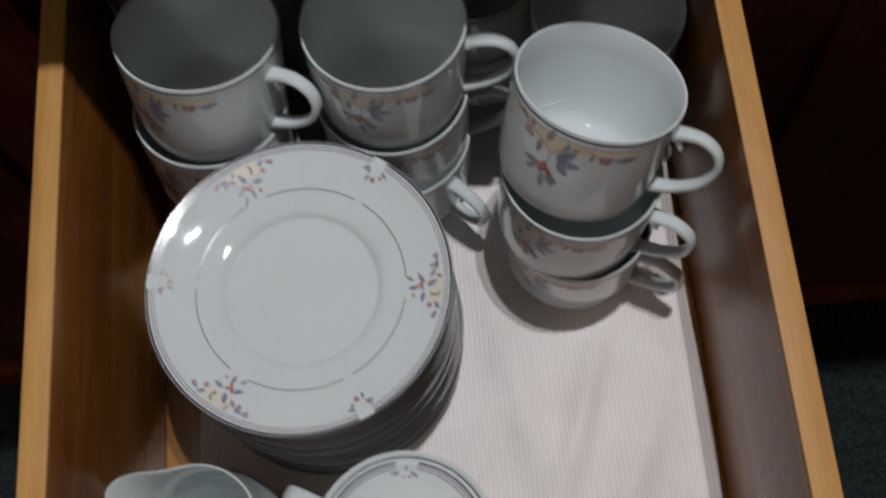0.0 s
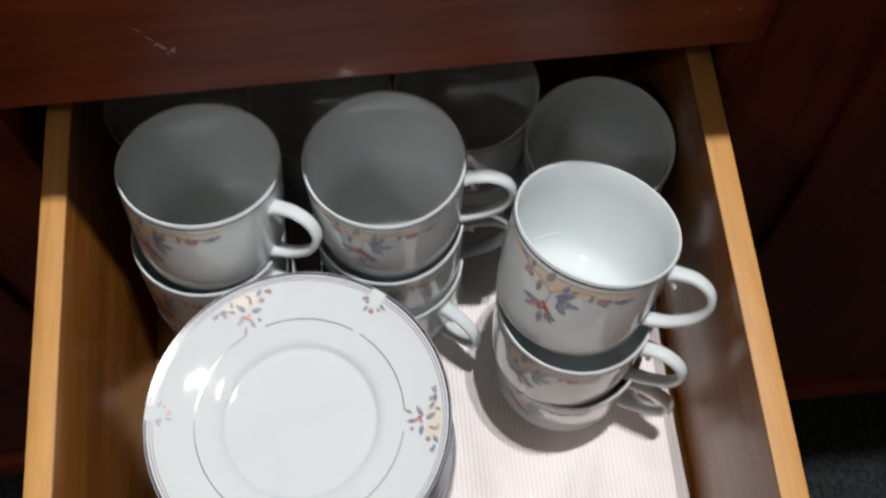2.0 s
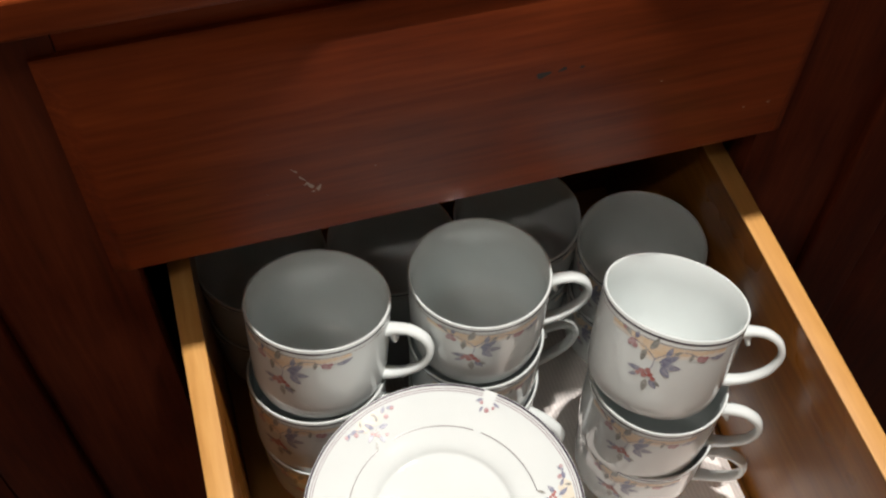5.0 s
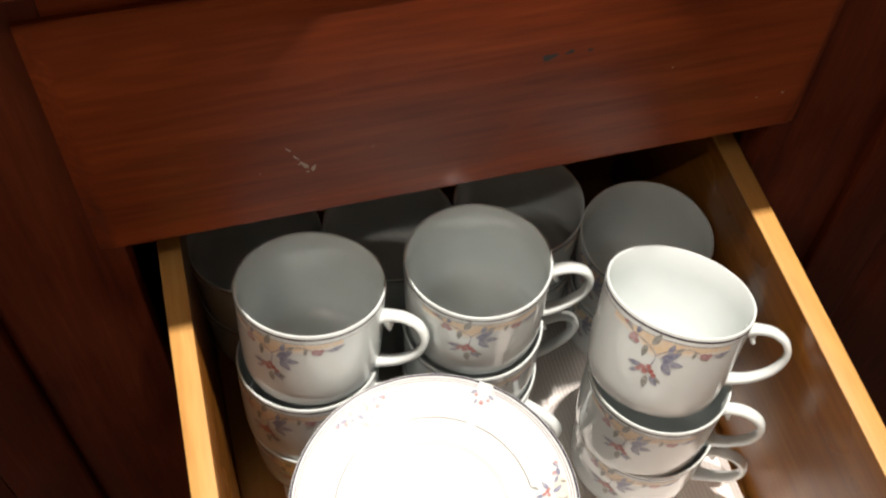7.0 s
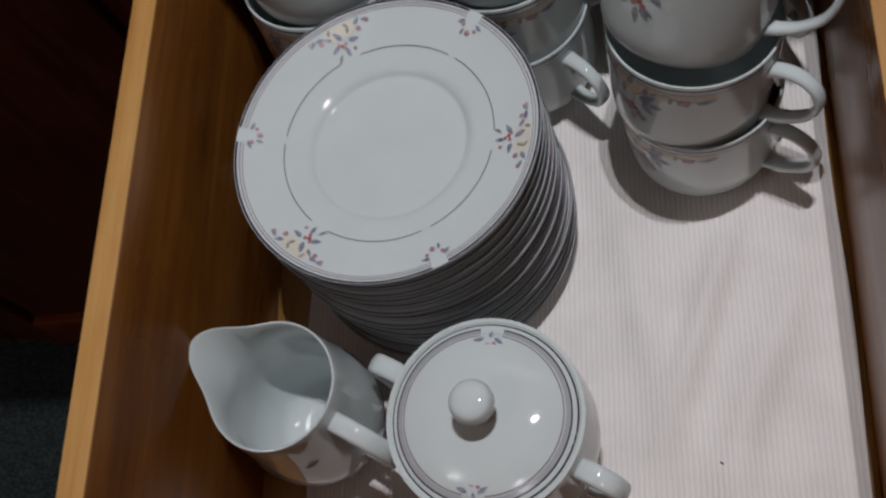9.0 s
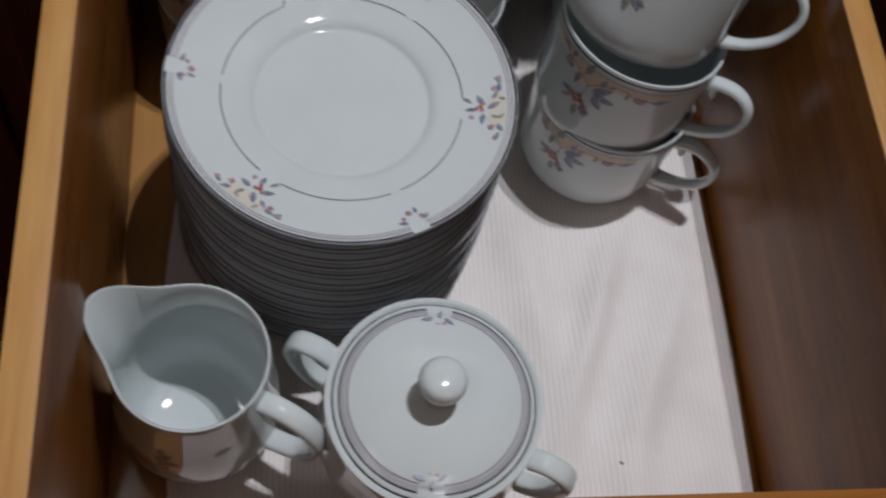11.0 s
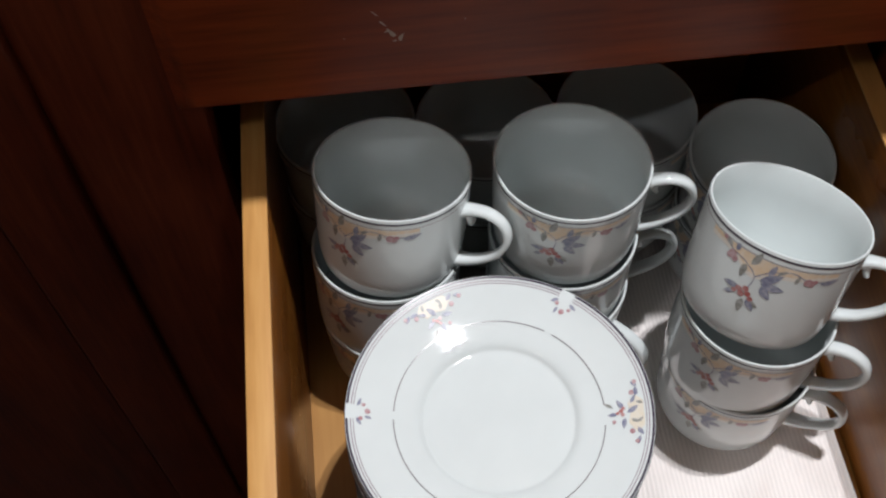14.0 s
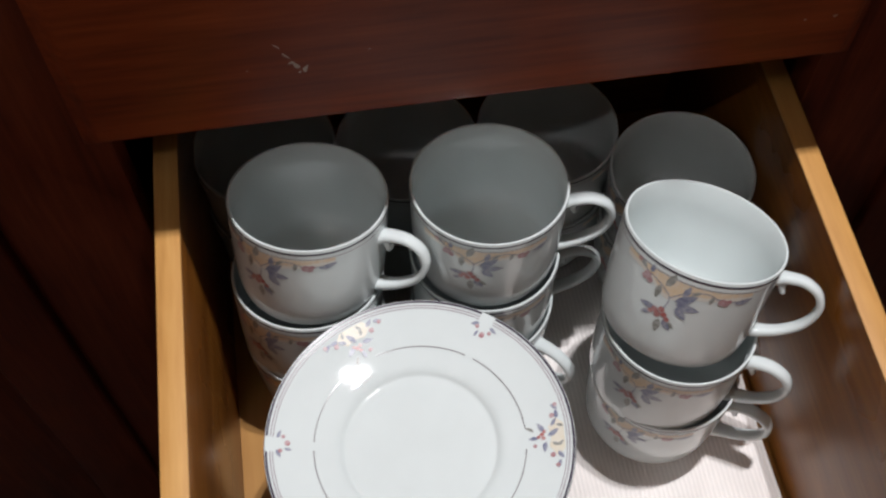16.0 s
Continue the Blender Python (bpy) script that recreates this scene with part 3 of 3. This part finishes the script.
# Wear on the closed drawer front.
def chip(name, spots, mat, y):
    for x, z, rx, rz, turn in spots:
        bm = bmesh.new()
        c, s = math.cos(radians(turn)), math.sin(radians(turn))
        ring = []
        for k in range(10):
            a = 2 * math.pi * k / 10
            q = 1 + 0.25 * math.sin(3 * a + x * 900)
            u, v = rx * q * math.cos(a), rz * q * math.sin(a)
            ring.append(bm.verts.new((x + u * c - v * s, y, z + u * s + v * c)))
        bm.faces.new(ring)
        part(name, bm, mat, front, smooth=False)


chip("scuff", [(-0.0365, 0.2796, 0.0036, 0.0011, -58), (-0.0320, 0.2760, 0.0026, 0.0011, 70), (-0.0385, 0.2812, 0.0016, 0.0006, 15), (-0.0405, 0.2868, 0.0028, 0.0005, -52), (-0.0440, 0.2940, 0.0024, 0.0004, -48), (-0.0350, 0.2740, 0.0010, 0.0006, 20), (-0.0600, 0.2790, 0.0005, 0.0003, 0),
               (0.0000, 0.2850, 0.0006, 0.0002, 10)], DUST, 0.1347)
chip("paint_speck", [(0.2395, 0.2680, 0.0012, 0.0008, 20), (0.2235, 0.2676, 0.0007, 0.0006, 0), (0.1638, 0.3061, 0.0007, 0.0005, 0)], DUST, 0.1347)
chip("knot", [(0.0922, 0.3302, 0.0042, 0.0022, 10), (0.1030, 0.3315, 0.0026, 0.0013, 20), (0.1140, 0.3305, 0.0016, 0.0010, 0)], KNOT, 0.1347)

# ---------------------------------------------------------------- the open drawer
drawer = thing("drawer", pose(0, 0, 0), "open wooden drawer, yellow pine sides and red-brown front, holding china", "drawer")
SL, SR, TOP, Y0, Y1 = -0.1130, 0.2350, 0.1830, -0.2145, 0.2900
OUT_L, OUT_R = -0.1268, 0.2485
part("side", box(OUT_L, SL, Y0 - 0.010, Y1 + 0.010, -0.014, TOP - 0.0018, 0.0006), PINE_Y, drawer)
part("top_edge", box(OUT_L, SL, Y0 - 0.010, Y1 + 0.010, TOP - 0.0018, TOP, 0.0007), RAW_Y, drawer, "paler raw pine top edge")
part("side", box(SR, OUT_R, Y0 - 0.010, Y1 + 0.010, -0.014, TOP - 0.0018, 0.0006), PINE_Y, drawer)
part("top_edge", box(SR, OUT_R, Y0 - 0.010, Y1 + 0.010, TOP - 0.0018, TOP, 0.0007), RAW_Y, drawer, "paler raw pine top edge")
part("inner_front", box(SL, SR, Y0 - 0.010, Y0, -0.014, TOP - 0.001, 0.0012), PINE_X, drawer)
part("inner_back", box(SL, SR, Y1, Y1 + 0.010, -0.014, TOP - 0.060, 0.0012), PINE_X, drawer)
part("bottom", box(SL + 0.0002, SR - 0.0002, Y0 + 0.0002, Y1 - 0.0002, -0.008, -0.0030, 0), PLY, drawer)
part("front_board", raised_front(-0.1525, 0.2630, -0.040, 0.2080, Y0 - 0.034, Y0 - 0.0105, 0.013, 0.009), CABINET_X, drawer, "red-brown moulded front board")


def liner():
    """A ribbed cotton liner with soft folds, its edge riding up a little at one side."""
    nx, ny = 110, 150
    x0, x1, y0, y1 = -0.086, 0.2318, -0.2130, 0.235
    rows = []
    for j in range(ny + 1):
        y = y0 + (y1 - y0) * j / ny
        row = []
        for i in range(nx + 1):
            f = i / nx
            x = x0 + 0.004 * math.sin(y * 23) * (1 - f) + (x1 - 0.0022 * (1 + math.sin(y * 31 + 1)) * 0.5 - x0) * f
            h = 0.0016 * noise.noise((x * 16, y * 9, 0.3)) + 0.0008 * noise.noise((x * 45, y * 25, 4.0))
            for cx, cy, ang, amp, wid in ((0.150, -0.075, 70, 0.0085, 0.0060), (0.120, -0.060, 95, 0.0050, 0.007), (0.185, -0.10, 66, 0.0055, 0.007), (0.105, -0.015, 100, 0.0040, 0.007), (0.165, -0.165, 80, 0.0045, 0.008)):
                dx, dy = x - cx, y - cy
                ca, sa = math.cos(radians(ang)), math.sin(radians(ang))
                across, along = -dx * sa + dy * ca, dx * ca + dy * sa
                h += 0.95 * amp * math.exp(-(across / (1.5 * wid)) ** 2) * math.exp(-(along / 0.07) ** 2)
            row.append((x, y, max(-0.0012, h - 0.0004)))
        rows.append(row)
    bm = bmesh.new()
    top = [[bm.verts.new(p) for p in row] for row in rows]
    low = [[bm.verts.new((p[0], p[1], -0.0026)) for p in row] for row in rows]
    for j in range(ny):
        for i in range(nx):
            bm.faces.new((top[j][i], top[j][i + 1], top[j + 1][i + 1], top[j + 1][i]))
    for j in range(ny):
        for i in (0, nx):
            bm.faces.new((top[j][i], top[j + 1][i], low[j + 1][i], low[j][i]))
    for i in range(nx):
        for j in (0, ny):
            bm.faces.new((top[j][i], top[j][i + 1], low[j][i + 1], low[j][i]))
    return bm


cloth = part("drawer_liner", liner(), CLOTH)
tagged(cloth, "creased white ribbed cotton cloth lining the drawer bottom", "cloth")
fleck = bmesh.new()
bmesh.ops.create_icosphere(fleck, subdivisions=1, radius=1.0, matrix=Matrix.Translation((0.1563, -0.1571, 0.0034)) @ Matrix.Rotation(radians(-40), 4, "Z") @ Matrix.Diagonal((0.0024, 0.0007, 0.0006, 1)))
tagged(part("dark_fleck", fleck, KNOT), "tiny dark fleck lying on the white liner", "crumb")

# ---------------------------------------------------------------- the china
CUP_LABEL = "white floral china tea cup"


def cup_pose(rim, turn, tip_x=0.0, tip_y=0.0):
    """A cup whose rim's centre is given; turn: the handle's direction; tips: degrees towards +x and towards +y."""
    turned = Euler((radians(-tip_y), radians(tip_x), 0)).to_matrix().to_4x4()
    foot = Vector(rim) - turned @ Vector((0, 0, CUP_H * CUP))
    return Matrix.Translation(foot) @ turned @ Matrix.Rotation(radians(turn), 4, "Z") @ Matrix.Scale(CUP, 4)


CUPS = [
    # stack beside the pine side
    ((-0.0510, 0.1030, 0.0722), -20, 0, 0, "bottom of a stack"),
    ((-0.0500, 0.1130, 0.1200), -34, 4, 9, "second in a stack"),
    ((-0.0423, 0.1270, 0.1785), -30, 5, 13, "leaning back on its stack"),
    # stack behind the saucers
    ((0.0558, 0.1060, 0.0725), -47, 0, 0, "bottom of a stack"),
    ((0.0573, 0.1115, 0.1205), -2, 1, 3, "second in a stack"),
    ((0.0598, 0.1195, 0.1790), -10, 2, 6, "on its stack"),
    # stack on the liner
    ((0.1600, 0.0405, 0.0735), -36, 1, 1, "bottom of a stack"),
    ((0.1605, 0.0455, 0.1255), -34, 5, 5, "second in a stack"),
    ((0.1700, 0.0672, 0.1842), -31, 14, 18, "tilted on its stack"),
    # back row, in shade
    ((0.1880, 0.1450, 0.0750), -62, 0, 0, "in the shaded back"),
    ((0.1885, 0.1450, 0.1270), -62, 0, 0, "on another in the shade"),
    ((0.1120, 0.1915, 0.0730), 80, 0, 0, "in the shaded back"),
    ((0.1120, 0.1915, 0.1270), 80, 0, 0, "on another in the shade"),
    ((0.0200, 0.1935, 0.0730), 80, 0, 0, "in the shaded back"),
    ((0.0210, 0.1935, 0.1270), 80, 0, 0, "on another in the shade"),
    ((-0.0690, 0.2040, 0.0730), 80, 0, 0, "in the shaded back"),
    ((-0.0690, 0.2040, 0.1270), 80, 0, 0, "on another in the shade"),
]
first_cup = None
for rim, turn, tx, ty, where in CUPS:
    m = cup_pose(rim, turn, tx, ty)
    if first_cup is None:
        first_cup = build_cup(m, CUP_LABEL)
        c = first_cup
    else:
        c = copy_thing(first_cup, m)
    tagged(c, CUP_LABEL + ", " + where)

SX, SY, COUNT, PITCH = 0.0010, -0.0090, 14, 0.00917
dice = random.Random(4)
low_saucer = None
for k in range(COUNT):
    lean = 0.0 if k == COUNT - 1 else 1.0
    m = pose(SX + lean * dice.uniform(-0.0012, 0.0012), SY + lean * dice.uniform(-0.0012, 0.0012), 0.0008 + k * PITCH, lean * dice.uniform(-0.4, 0.4), lean * dice.uniform(-0.4, 0.4), -6.5 if k == COUNT - 1 else dice.uniform(0, 360))
    if k == COUNT - 1:
        build_saucer(m, "white china saucer with floral sprays, on top of the stack", True)
    elif low_saucer is None:
        low_saucer = build_saucer(m, "white china saucer with dark rim line, in a stack")
    else:
        copy_thing(low_saucer, m)

build_sugar_bowl(pose(0.0432, -0.1455, 0.0008, 0, 0, 151))
build_cream_jug(pose(-0.0672, -0.1285, -0.0010, 0, 0, 151))

# ---------------------------------------------------------------- the room
def structure(name, bm, mat, label):
    ob = part(name, bm, mat, smooth=False)
    return tagged(ob, label, name.split("_")[0], kind="structure")


structure("floor", box(-2.0, 2.0, -2.6, 0.66, FLOOR_Z - 0.05, FLOOR_Z, 0), CARPET, "dark grey-green carpeted room floor")
structure("wall_north", box(-2.0, 2.0, 0.662, 0.76, FLOOR_Z - 0.05, CEILING_Z, 0), WALL, "plain beige wall behind the sideboard")
structure("wall_south", box(-2.0, 2.0, -2.7, -2.6, FLOOR_Z - 0.05, CEILING_Z, 0), WALL, "plain beige room wall")
structure("wall_west", box(-2.1, -2.0, -2.7, 0.76, FLOOR_Z - 0.05, CEILING_Z, 0), WALL, "plain beige room wall")
structure("wall_east", box(2.0, 2.1, -2.7, 0.76, FLOOR_Z - 0.05, CEILING_Z, 0), WALL, "plain beige room wall")
structure("ceiling", box(-2.1, 2.1, -2.7, 0.76, CEILING_Z, CEILING_Z + 0.08, 0), CEIL, "plain white ceiling")
